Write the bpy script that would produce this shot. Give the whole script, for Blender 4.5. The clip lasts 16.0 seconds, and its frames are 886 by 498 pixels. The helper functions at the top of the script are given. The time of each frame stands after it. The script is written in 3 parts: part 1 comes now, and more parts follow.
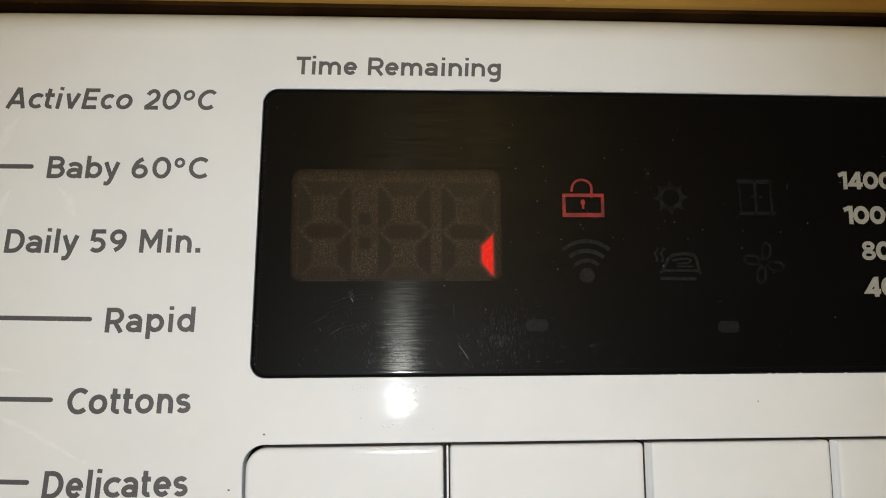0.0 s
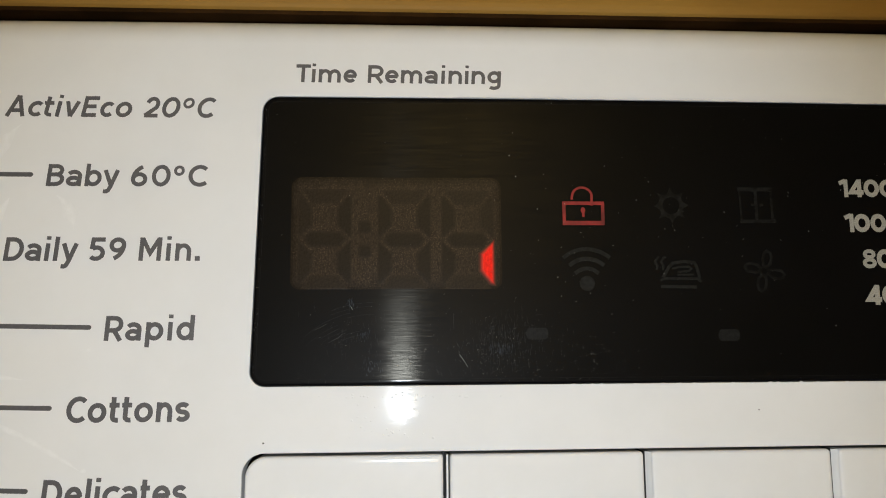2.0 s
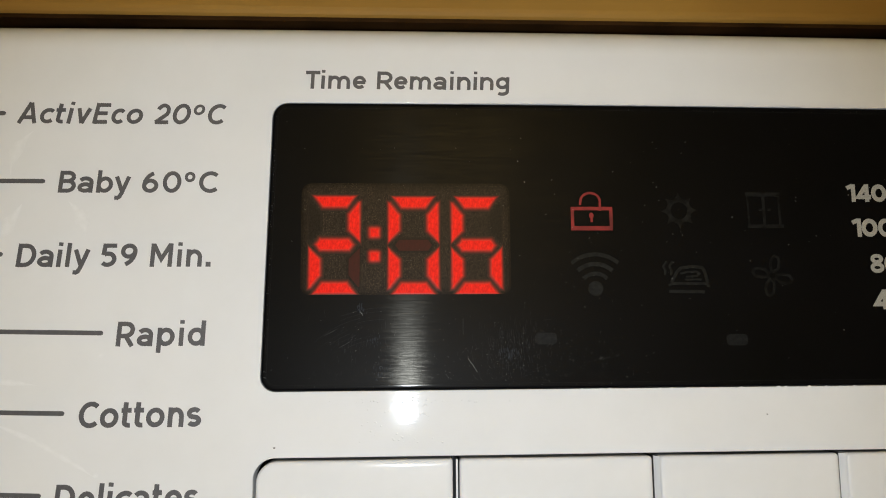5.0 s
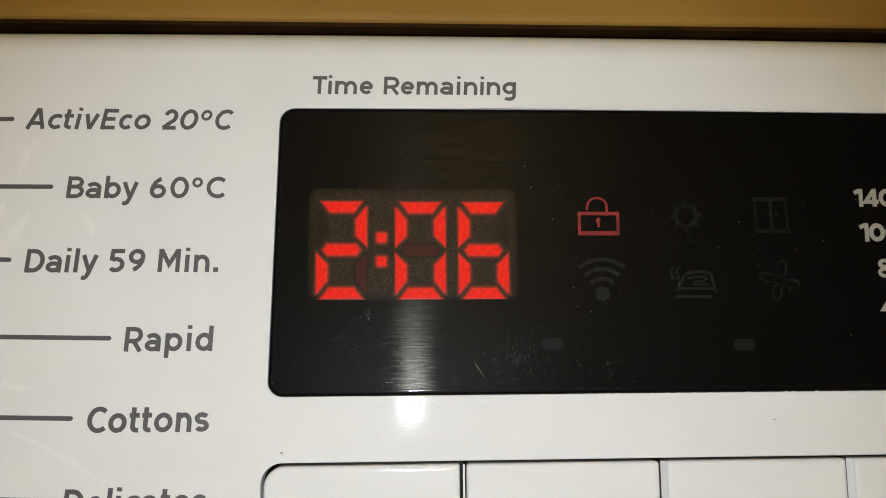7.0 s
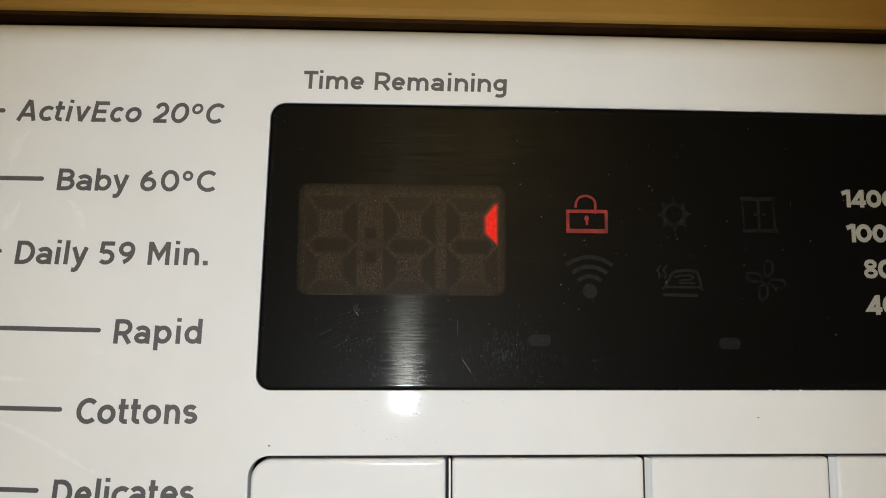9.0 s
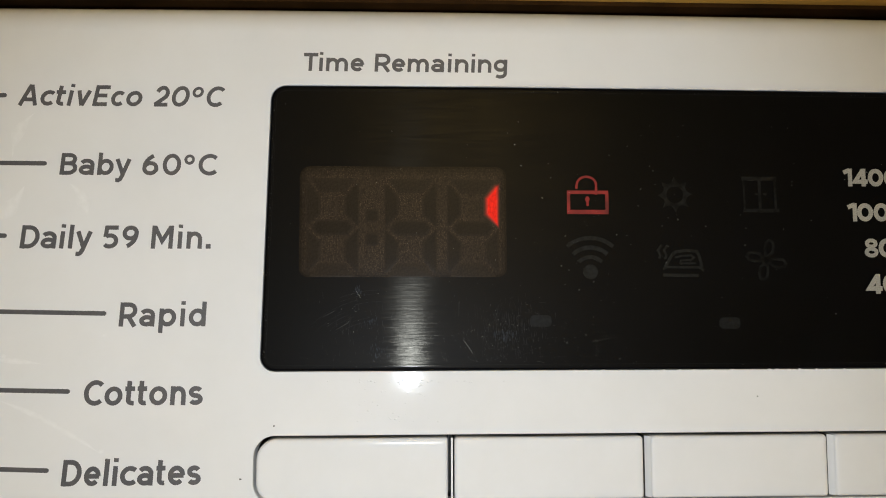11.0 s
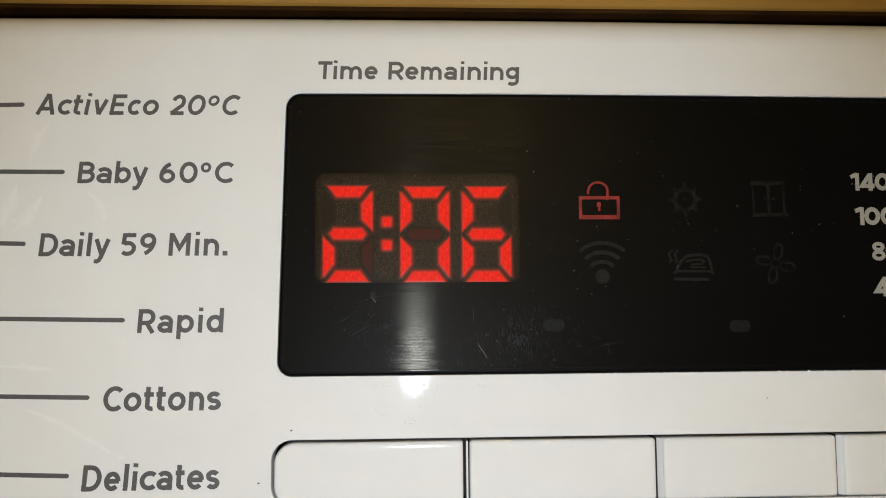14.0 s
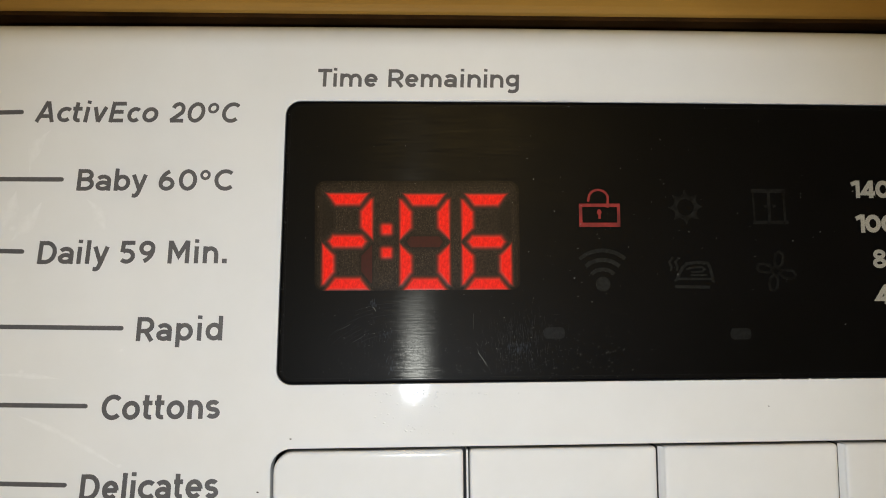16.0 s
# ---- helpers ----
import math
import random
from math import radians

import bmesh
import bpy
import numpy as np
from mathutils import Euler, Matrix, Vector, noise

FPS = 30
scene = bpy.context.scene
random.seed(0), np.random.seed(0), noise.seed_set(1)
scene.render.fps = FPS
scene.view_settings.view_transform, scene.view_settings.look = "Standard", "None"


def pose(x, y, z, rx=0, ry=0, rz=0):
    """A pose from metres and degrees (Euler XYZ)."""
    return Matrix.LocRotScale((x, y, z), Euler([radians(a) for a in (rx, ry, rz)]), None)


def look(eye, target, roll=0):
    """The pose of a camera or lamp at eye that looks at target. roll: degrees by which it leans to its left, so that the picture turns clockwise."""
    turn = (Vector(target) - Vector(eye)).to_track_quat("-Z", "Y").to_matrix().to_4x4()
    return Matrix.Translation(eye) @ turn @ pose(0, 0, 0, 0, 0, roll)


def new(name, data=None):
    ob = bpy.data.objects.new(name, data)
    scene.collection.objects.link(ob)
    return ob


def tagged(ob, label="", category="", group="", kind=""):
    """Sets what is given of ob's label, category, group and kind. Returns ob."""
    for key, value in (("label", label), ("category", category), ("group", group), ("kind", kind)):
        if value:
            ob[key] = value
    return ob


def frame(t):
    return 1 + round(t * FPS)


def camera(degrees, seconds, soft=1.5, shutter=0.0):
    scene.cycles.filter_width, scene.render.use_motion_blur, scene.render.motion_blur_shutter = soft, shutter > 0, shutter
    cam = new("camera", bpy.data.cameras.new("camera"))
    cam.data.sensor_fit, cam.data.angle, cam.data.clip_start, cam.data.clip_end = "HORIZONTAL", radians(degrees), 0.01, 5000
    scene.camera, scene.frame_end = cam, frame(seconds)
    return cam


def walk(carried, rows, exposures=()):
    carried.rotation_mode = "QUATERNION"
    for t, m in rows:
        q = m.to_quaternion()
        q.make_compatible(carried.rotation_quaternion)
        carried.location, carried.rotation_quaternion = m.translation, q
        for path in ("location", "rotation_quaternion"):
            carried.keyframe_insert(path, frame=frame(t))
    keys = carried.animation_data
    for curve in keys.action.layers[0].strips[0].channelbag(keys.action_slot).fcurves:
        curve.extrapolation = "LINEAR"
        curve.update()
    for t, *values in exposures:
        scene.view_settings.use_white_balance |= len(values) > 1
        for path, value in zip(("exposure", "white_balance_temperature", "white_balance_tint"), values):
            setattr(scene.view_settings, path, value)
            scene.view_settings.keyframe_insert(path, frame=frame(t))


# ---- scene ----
cam = camera(58.0, 16.0, 1.0)
PATH = [
    (0.0, 0.000018, -0.112659, 0.799555, 97.609, 0.454, -3.201),
    (0.5, -0.000034, -0.112407, 0.799519, 97.801, 0.495, -3.168),
    (1.0, 0.000045, -0.112309, 0.799451, 98.116, 0.458, -3.137),
    (1.5, 0.000080, -0.112231, 0.799695, 98.153, 0.467, -3.148),
    (2.0, 0.000123, -0.112551, 0.800305, 97.820, 0.437, -3.164),
    (2.5, -0.000809, -0.113927, 0.802557, 97.345, 1.329, -2.848),
    (3.0, -0.001445, -0.113455, 0.801737, 97.933, 1.174, -2.962),
    (3.5, -0.000719, -0.113594, 0.801597, 97.571, 1.122, -2.869),
    (4.0, -0.000809, -0.113240, 0.801096, 97.924, 0.736, -3.164),
    (6.5, -0.000813, -0.113210, 0.801355, 97.468, 0.277, -2.680),
    (7.0, -0.001222, -0.113441, 0.802031, 97.666, 0.480, -2.663),
    (7.5, -0.000978, -0.113773, 0.802077, 97.332, 0.385, -2.627),
    (8.0, -0.001086, -0.113273, 0.801384, 97.705, 0.285, -2.801),
    (8.5, -0.000714, -0.113426, 0.802702, 97.700, 0.134, -2.809),
    (9.0, 0.000195, -0.114250, 0.803035, 96.839, -0.160, -2.828),
    (9.2, -0.000410, -0.114365, 0.803227, 96.628, 0.007, -2.954),
    (11.3, 0.000934, -0.115393, 0.804550, 94.689, 0.135, -2.336),
    (11.5, -0.000401, -0.115995, 0.804253, 94.912, 0.189, -2.643),
    (12.0, -0.001628, -0.115843, 0.804973, 94.827, 0.017, -2.870),
    (12.5, -0.001516, -0.116707, 0.805564, 93.618, -0.046, -2.816),
    (13.0, -0.001618, -0.116760, 0.804964, 93.809, 0.358, -2.645),
    (13.5, -0.001868, -0.116331, 0.804607, 94.639, 0.448, -2.688),
    (14.0, -0.001810, -0.116446, 0.805341, 94.706, 0.455, -2.617),
    (14.5, -0.001878, -0.116224, 0.805601, 94.860, 0.445, -2.652),
    (15.0, -0.001973, -0.116244, 0.805378, 94.977, 0.413, -2.723),
    (15.5, -0.001913, -0.116163, 0.805435, 95.158, 0.398, -2.702),
    (16.0, -0.001903, -0.116129, 0.805451, 95.214, 0.464, -2.672),
]
walk(cam, [(t, pose(*r)) for t, *r in PATH])

# ---- light: the phone's torch beside the lens, an added, unseen warm lamp washing the far wall of a dim room ----
MM = 0.001
BASE = 0.80          # height of the fascia's middle over the floor


def at(x, z, y=0.0):
    """A place on the fascia, in millimetres from its middle; y runs into the machine."""
    return Vector((x * MM, y * MM, BASE + z * MM))


world = bpy.data.worlds.new("dim_room")
world.use_nodes = True
world.node_tree.nodes["Background"].inputs["Color"].default_value = (0.9, 0.72, 0.5, 1)
world.node_tree.nodes["Background"].inputs["Strength"].default_value = 0.02
scene.world = world

torch = bpy.data.lights.new("phone_torch", "SPOT")      # its lens gathers the light into a wide soft cone
torch.energy, torch.shadow_soft_size, torch.color = 0.412, 0.0010, (0.915, 1.0, 1.095)
torch.spot_size, torch.spot_blend = radians(93), 0.66
new("phone_torch", torch).matrix_world = look(at(1.0, -12.5, -116), at(1.0, -8.5, 0))

lamp = bpy.data.lights.new("added_lamp_light", "AREA")
lamp.shape, lamp.size, lamp.energy, lamp.color = "DISK", 0.22, 29.0, (1.0, 0.79, 0.36)
new("added_lamp_light", lamp).matrix_world = look((0.18, -2.20, 1.66), (0.18, -2.60, 1.26))


# ---- materials ----
def nodes_of(name):
    m = bpy.data.materials.new(name)
    m.use_nodes = True
    t = m.node_tree
    return m, t, t.nodes["Principled BSDF"]


def link(t, a, b):
    t.links.new(a, b)


def noise_node(t, scale, detail=4.0, stretch=(1, 1, 1), rough=0.6):
    co = t.nodes.new("ShaderNodeTexCoord")
    mp = t.nodes.new("ShaderNodeMapping")
    mp.inputs["Scale"].default_value = stretch
    n = t.nodes.new("ShaderNodeTexNoise")
    n.inputs["Scale"].default_value = scale
    n.inputs["Detail"].default_value = detail
    n.inputs["Roughness"].default_value = rough
    link(t, co.outputs["Object"], mp.inputs["Vector"])
    link(t, mp.outputs["Vector"], n.inputs["Vector"])
    return n.outputs["Fac"]


def ramp(t, fac, a, b, ca, cb):
    r = t.nodes.new("ShaderNodeValToRGB")
    r.color_ramp.elements[0].position, r.color_ramp.elements[1].position = a, b
    r.color_ramp.elements[0].color, r.color_ramp.elements[1].color = (*ca, 1), (*cb, 1)
    link(t, fac, r.inputs["Fac"])
    return r.outputs["Color"]


def grey(v):
    return (v, v, v)


def bump(t, fac, strength, distance, under=None):
    b = t.nodes.new("ShaderNodeBump")
    b.inputs["Strength"].default_value, b.inputs["Distance"].default_value = strength, distance
    link(t, fac, b.inputs["Height"])
    if under:
        link(t, under, b.inputs["Normal"])
    return b.outputs["Normal"]


def surface(name, dark, light, rough, scale, spec=0.5, bumps=(), rough_to=None, detail=4.0, lo=0.35, hi=0.65):
    """A painted or moulded surface: two close tones, uneven gloss and fine relief."""
    m, t, p = nodes_of(name)
    link(t, ramp(t, noise_node(t, scale, detail), lo, hi, dark, light), p.inputs["Base Color"])
    if rough_to is None:
        p.inputs["Roughness"].default_value = rough
    else:
        link(t, ramp(t, noise_node(t, scale * 3.1, 3), 0.3, 0.75, grey(rough), grey(rough_to)), p.inputs["Roughness"])
    p.inputs["Specular IOR Level"].default_value = spec
    n = None
    for s, stretch, strength, dist in bumps:
        n = bump(t, noise_node(t, s, 3, stretch), strength, dist, n)
    if n:
        link(t, n, p.inputs["Normal"])
    return m


WHITE = surface("white_gloss_plastic", (0.768, 0.766, 0.752), (0.80, 0.798, 0.788), 0.040, 60, 0.07,
                ((1500, (0.35, 1, 1.6), 0.16, 0.00003), (420, (0.6, 1, 1.5), 0.07, 0.00012), (140, (1, 1, 1), 0.03, 0.0004)), 0.10)
BUTTON = surface("white_satin_button_plastic", (0.772, 0.770, 0.756), (0.80, 0.798, 0.788), 0.10, 90, 0.16,
                 ((1300, (1, 1, 1), 0.04, 0.00006),), 0.15)
BLACK = surface("black_gloss_panel_plastic", (0.0016, 0.0017, 0.0019), (0.0024, 0.0025, 0.0029), 0.122, 45, 0.045,
                ((5200, (0.010, 1, 1.5), 0.9, 0.000006), (900, (0.12, 1, 1.0), 0.5, 0.000012)), 0.19)


def spread_upright(m, amount):
    """Wiping along x spreads a highlight upright."""
    t = m.node_tree
    tangent = t.nodes.new("ShaderNodeTangent")
    tangent.direction_type, tangent.axis = "RADIAL", "Z"
    p = t.nodes["Principled BSDF"]
    link(t, tangent.outputs["Tangent"], p.inputs["Tangent"])
    p.inputs["Anisotropic"].default_value = amount
    p.inputs["Anisotropic Rotation"].default_value = 0.25
    return t, p


spread_upright(WHITE, 0.08)


def brushed(m, amount):
    """Hairlines along x, uneven in gloss."""
    t, p = spread_upright(m, amount)
    p.inputs["Specular Tint"].default_value = (1.0, 0.935, 0.78, 1)
    fine = ramp(t, noise_node(t, 5600, 4, (0.022, 1, 1.3), 0.7), 0.38, 0.66, grey(0.020), grey(0.072))
    link(t, fine, p.inputs["Specular IOR Level"])


brushed(BLACK, 1.0)
BLACK.node_tree.nodes["Principled BSDF"].inputs["Coat Weight"].default_value = 0.095
BLACK.node_tree.nodes["Principled BSDF"].inputs["Coat Roughness"].default_value = 0.44
POLISHED = surface("polished_black_edge", (0.0020, 0.0020, 0.0024), (0.0032, 0.0033, 0.0041), 0.05, 45, 0.10, (), 0.075)
POLISHED.node_tree.nodes["Principled BSDF"].inputs["Coat Weight"].default_value = 0.08
POLISHED.node_tree.nodes["Principled BSDF"].inputs["Coat Roughness"].default_value = 0.44
GAP = surface("dark_plastic_and_slit_shade", (0.012, 0.011, 0.010), (0.02, 0.018, 0.016), 0.6, 200)
INK = surface("grey_print_ink", (0.084, 0.081, 0.085), (0.108, 0.105, 0.108), 0.45, 2500)
PALE = surface("pale_grey_print_ink", (0.25, 0.24, 0.205), (0.43, 0.41, 0.355), 0.55, 5200, 0.3, lo=0.3, hi=0.6)
GHOST = surface("unlit_icon_ink", (0.010, 0.0103, 0.0095), (0.019, 0.019, 0.0178), 0.35, 1600, 0.06)
DIM = surface("worn_unlit_icon_ink", (0.0030, 0.0031, 0.0029), (0.0150, 0.0150, 0.0140), 0.35, 900, 0.06)
LEDGREY = surface("unlit_lamp_window", (0.0085, 0.0088, 0.0086), (0.0155, 0.0156, 0.0152), 0.4, 2400, 0.06)
SEGMENT = [surface("unlit_segment_film", (0.0145 + 0.0012 * k, 0.0108 + 0.0007 * k, 0.0075 + 0.0004 * k),
                   (0.0225 + 0.0036 * k, 0.0168 + 0.0025 * k, 0.0115 + 0.0017 * k), 0.27, 3800, 0.07) for k in (0, 1, 2, 3)]
DUST = surface("pale_dust", (0.10, 0.10, 0.095), (0.38, 0.38, 0.36), 0.8, 900)
SCRATCH = surface("pale_scratch_groove", (0.020, 0.020, 0.019), (0.13, 0.128, 0.12), 0.6, 1400, 0.2)
EDGE_GLEAM = surface("edge_gleam_grey", (0.004, 0.004, 0.0042), (0.017, 0.0165, 0.016), 0.5, 380, 0.03)
SMEAR = surface("dull_smear_film", (0.008, 0.008, 0.0088), (0.034, 0.034, 0.035), 0.6, 700, 0.1)
SMUDGE = surface("bluish_grease_film", (0.012, 0.014, 0.019), (0.030, 0.035, 0.044), 0.5, 900, 0.10)
# paler whites: reflected light put into colour for the streaks, and small spots
GLEAM_AND_SPOT = [surface("pale_gleam_and_spot_film", (0.775 + 0.008 * k, 0.773 + 0.008 * k, 0.76 + 0.008 * k), (0.807 + 0.008 * k, 0.805 + 0.008 * k, 0.796 + 0.008 * k), 0.3, 900, 0.12)
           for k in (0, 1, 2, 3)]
SPARKLE = surface("sparkle_dome_gloss", (0.775, 0.773, 0.76), (0.80, 0.798, 0.788), 0.08, 900, 0.35)
DARKSPECK = surface("dark_dirt_speck", (0.06, 0.05, 0.045), (0.10, 0.09, 0.08), 0.8, 2000)


def window_material(thin=1.0):
    """Smoked diffuser film with bright mica-like grains. thin: how much of the pigment it carries."""
    m, t, p = nodes_of("smoked_diffuser_film")
    base = ramp(t, noise_node(t, 4200, 3, (1, 1, 0.55)), 0.3, 0.7, Vector((0.0178, 0.0124, 0.0082)) * thin, Vector((0.0395, 0.0280, 0.0188)) * thin)
    grain = ramp(t, noise_node(t, 5200, 2), 0.54, 0.70, grey(0), grey(1))
    patch = ramp(t, noise_node(t, 160, 3), 0.38, 0.66, grey(0.08), grey(0.8))
    mul = t.nodes.new("ShaderNodeMath")
    mul.operation = "MULTIPLY"
    link(t, grain, mul.inputs[0])
    link(t, patch, mul.inputs[1])
    mix = t.nodes.new("ShaderNodeMix")
    mix.data_type = "RGBA"
    link(t, mul.outputs[0], mix.inputs["Factor"])
    link(t, base, mix.inputs["A"])
    mix.inputs["B"].default_value = (0.145 * thin, 0.104 * thin, 0.066 * thin, 1)
    link(t, mix.outputs["Result"], p.inputs["Base Color"])
    p.inputs["Roughness"].default_value = 0.27
    p.inputs["Specular IOR Level"].default_value = 0.07
    return m


WINDOW = [window_material(k) for k in (1.0, 0.86, 0.70, 0.50)]


def glow(name, weak, strong, scale, stretch=(1, 1, 1), power=1.0, base=(0.012, 0.002, 0.0015)):
    m, t, p = nodes_of(name)
    col = ramp(t, noise_node(t, scale, 3, stretch), 0.35, 0.65, weak, strong)
    p.inputs["Base Color"].default_value = (*base, 1)
    p.inputs["Roughness"].default_value = 0.27
    p.inputs["Specular IOR Level"].default_value = 0.07
    link(t, col, p.inputs["Emission Color"])
    p.inputs["Emission Strength"].default_value = power
    return m


RED = glow("lit_red_segment", (0.64, 0.012, 0.007), (0.90, 0.021, 0.010), 3200, (1, 1, 0.5), 1.0)
FILM = (0.0345, 0.0245, 0.0165)
SOFT = [glow("lit_red_segment_edge", (0.56 * k, 0.010 * k, 0.005 * k), (0.82 * k, 0.017 * k, 0.008 * k), 2600, (1, 1, 0.5), 1.0, FILM)
        for k in (0.92, 0.76, 0.56, 0.35, 0.18, 0.075, 0.028)]
FAINT = glow("faint_red_segment", (0.022, 0.0014, 0.0014), (0.034, 0.0020, 0.0018), 2600, (1, 1, 0.5), 1.0, (0.024, 0.0150, 0.0105))
LOCKRED = glow("lit_red_icon", (0.17, 0.016, 0.013), (0.56, 0.038, 0.030), 330, (1, 1, 1), 0.46, (0.042, 0.018, 0.017))


def wood_material():
    m, t, p = nodes_of("oiled_wood_worktop")
    fine = noise_node(t, 34, 6, (0.5, 1, 1.3))
    link(t, ramp(t, fine, 0.3, 0.7, (0.290, 0.150, 0.027), (0.375, 0.208, 0.040)), p.inputs["Base Color"])
    p.inputs["Roughness"].default_value = 0.6
    p.inputs["Specular IOR Level"].default_value = 0.2
    link(t, bump(t, noise_node(t, 500, 3, (0.4, 1, 1)), 0.12, 0.0003), p.inputs["Normal"])
    return m


WOOD = wood_material()
UNDER_SHADE = surface("under_shade_brown", (0.020, 0.0095, 0.003), (0.044, 0.020, 0.006), 0.7, 80, 0.04)
PLASTER = surface("warm_plaster", (0.55, 0.50, 0.42), (0.62, 0.57, 0.48), 0.8, 3)
TILE = surface("grey_floor", (0.22, 0.20, 0.18), (0.30, 0.28, 0.25), 0.5, 5)


# ---- mesh helpers ----
def part(name, bm, material, parent=None, label="", loc=None, smooth=False):
    """Links a bmesh as one mesh object under a thing or a part. loc: its origin, in world places."""
    me = bpy.data.meshes.new(name)
    if loc is not None:
        bmesh.ops.translate(bm, verts=bm.verts, vec=-Vector(loc))
    bmesh.ops.recalc_face_normals(bm, faces=bm.faces)
    if smooth:
        for f in bm.faces:
            f.smooth = True
    bm.to_mesh(me)
    bm.free()
    me.materials.append(material)
    ob = new(name, me)
    if parent:
        ob.parent = parent
    if loc is not None:
        ob.location = Vector(loc) - (parent.location if parent else Vector())
        if parent and parent.parent:
            ob.location -= parent.parent.location
    if label:
        ob["label"] = label
    return ob


def panel_loop(grow=0.0):
    """The display panel's outline: a rounded rectangle whose short side leans a little and whose top is crowned."""
    pts = rrect(*PANEL, PANEL_R, 8, grow)
    top = [(x, pts[26][1]) for x in range(106, -17, -3)]
    pts = pts[:27] + top + pts[27:]
    return [(x + 0.026 * (z - 17.0) * (x < 0), z + (crown(x) if z > 30 else 0.0)) for x, z in pts]


def crown(x):
    """How far the upper edges rise along x, in millimetres: highest near the display, falling to both sides."""
    return max(-0.30, 0.17 - 0.17 * ((x - 6.0) / 52.0) ** 2)


def rrect(x0, z0, x1, z1, r, n=7, grow=0.0):
    """A rounded rectangle, counter-clockwise. r: one radius, or four from the lower left on."""
    rs = [r] * 4 if isinstance(r, (int, float)) else list(r)
    x0, z0, x1, z1 = x0 - grow, z0 - grow, x1 + grow, z1 + grow
    rs = [max(q + grow, 0.02) for q in rs]
    cs = ((x0, z0, 1, 1, 180), (x1, z0, -1, 1, 270), (x1, z1, -1, -1, 0), (x0, z1, 1, -1, 90))
    out = []
    for (x, z, sx, sz, a0), q in zip(cs, rs):
        for i in range(n + 1):
            a = radians(a0 + 90 * i / n)
            out.append((x + sx * q + q * math.cos(a), z + sz * q + q * math.sin(a)))
    return out


def slab(bm, loops, yb):
    """Joins loops, (points, y) from the front on, and closes front and back."""
    rings = [[bm.verts.new(at(x, z, y)) for x, z in pts] for pts, y in loops]
    rings.append([bm.verts.new(at(x, z, yb)) for x, z in loops[-1][0]])
    bm.faces.new(rings[0])
    for a, b in zip(rings, rings[1:]):
        for i in range(len(a)):
            bm.faces.new((a[i], a[i - 1], b[i - 1], b[i]))
    bm.faces.new(rings[-1])


def plate(loop, yf, yb):
    bm = bmesh.new()
    slab(bm, [(loop, yf)], yb)
    return bm


def stroke(bm, pts, w, yf, yb, closed=False):
    """A ribbon of width w along points, as a thin solid."""
    n = len(pts)
    left, right = [], []
    for i, p in enumerate(pts):
        a = pts[i - 1] if (i or closed) else p
        b = pts[(i + 1) % n] if (i < n - 1 or closed) else p
        d1 = Vector((p[0] - a[0], p[1] - a[1]))
        d2 = Vector((b[0] - p[0], b[1] - p[1]))
        d1 = d1.normalized() if d1.length else d2.normalized()
        d2 = d2.normalized() if d2.length else d1
        nn = Vector((-(d1.y + d2.y), d1.x + d2.x))
        nn = nn.normalized() / max(0.5, nn.normalized().dot(Vector((-d1.y, d1.x))))
        left.append((p[0] + nn.x * w / 2, p[1] + nn.y * w / 2))
        right.append((p[0] - nn.x * w / 2, p[1] - nn.y * w / 2))
    vs = [[bm.verts.new(at(x, z, y)) for x, z in side] for side in (left, right) for y in (yf, yb)]
    last = n if closed else n - 1
    for i in range(last):
        j = (i + 1) % n
        for a, b in ((0, 2), (2, 3), (3, 1), (1, 0)):
            bm.faces.new((vs[a][i], vs[a][j], vs[b][j], vs[b][i]))
    if not closed:
        bm.faces.new([vs[k][0] for k in (0, 1, 3, 2)])
        bm.faces.new([vs[k][-1] for k in (0, 2, 3, 1)])


def arc(cx, cz, r, a0, a1, n=14, rz=None):
    return [(cx + r * math.cos(radians(a0 + (a1 - a0) * i / n)), cz + (rz or r) * math.sin(radians(a0 + (a1 - a0) * i / n)))
            for i in range(n + 1)]


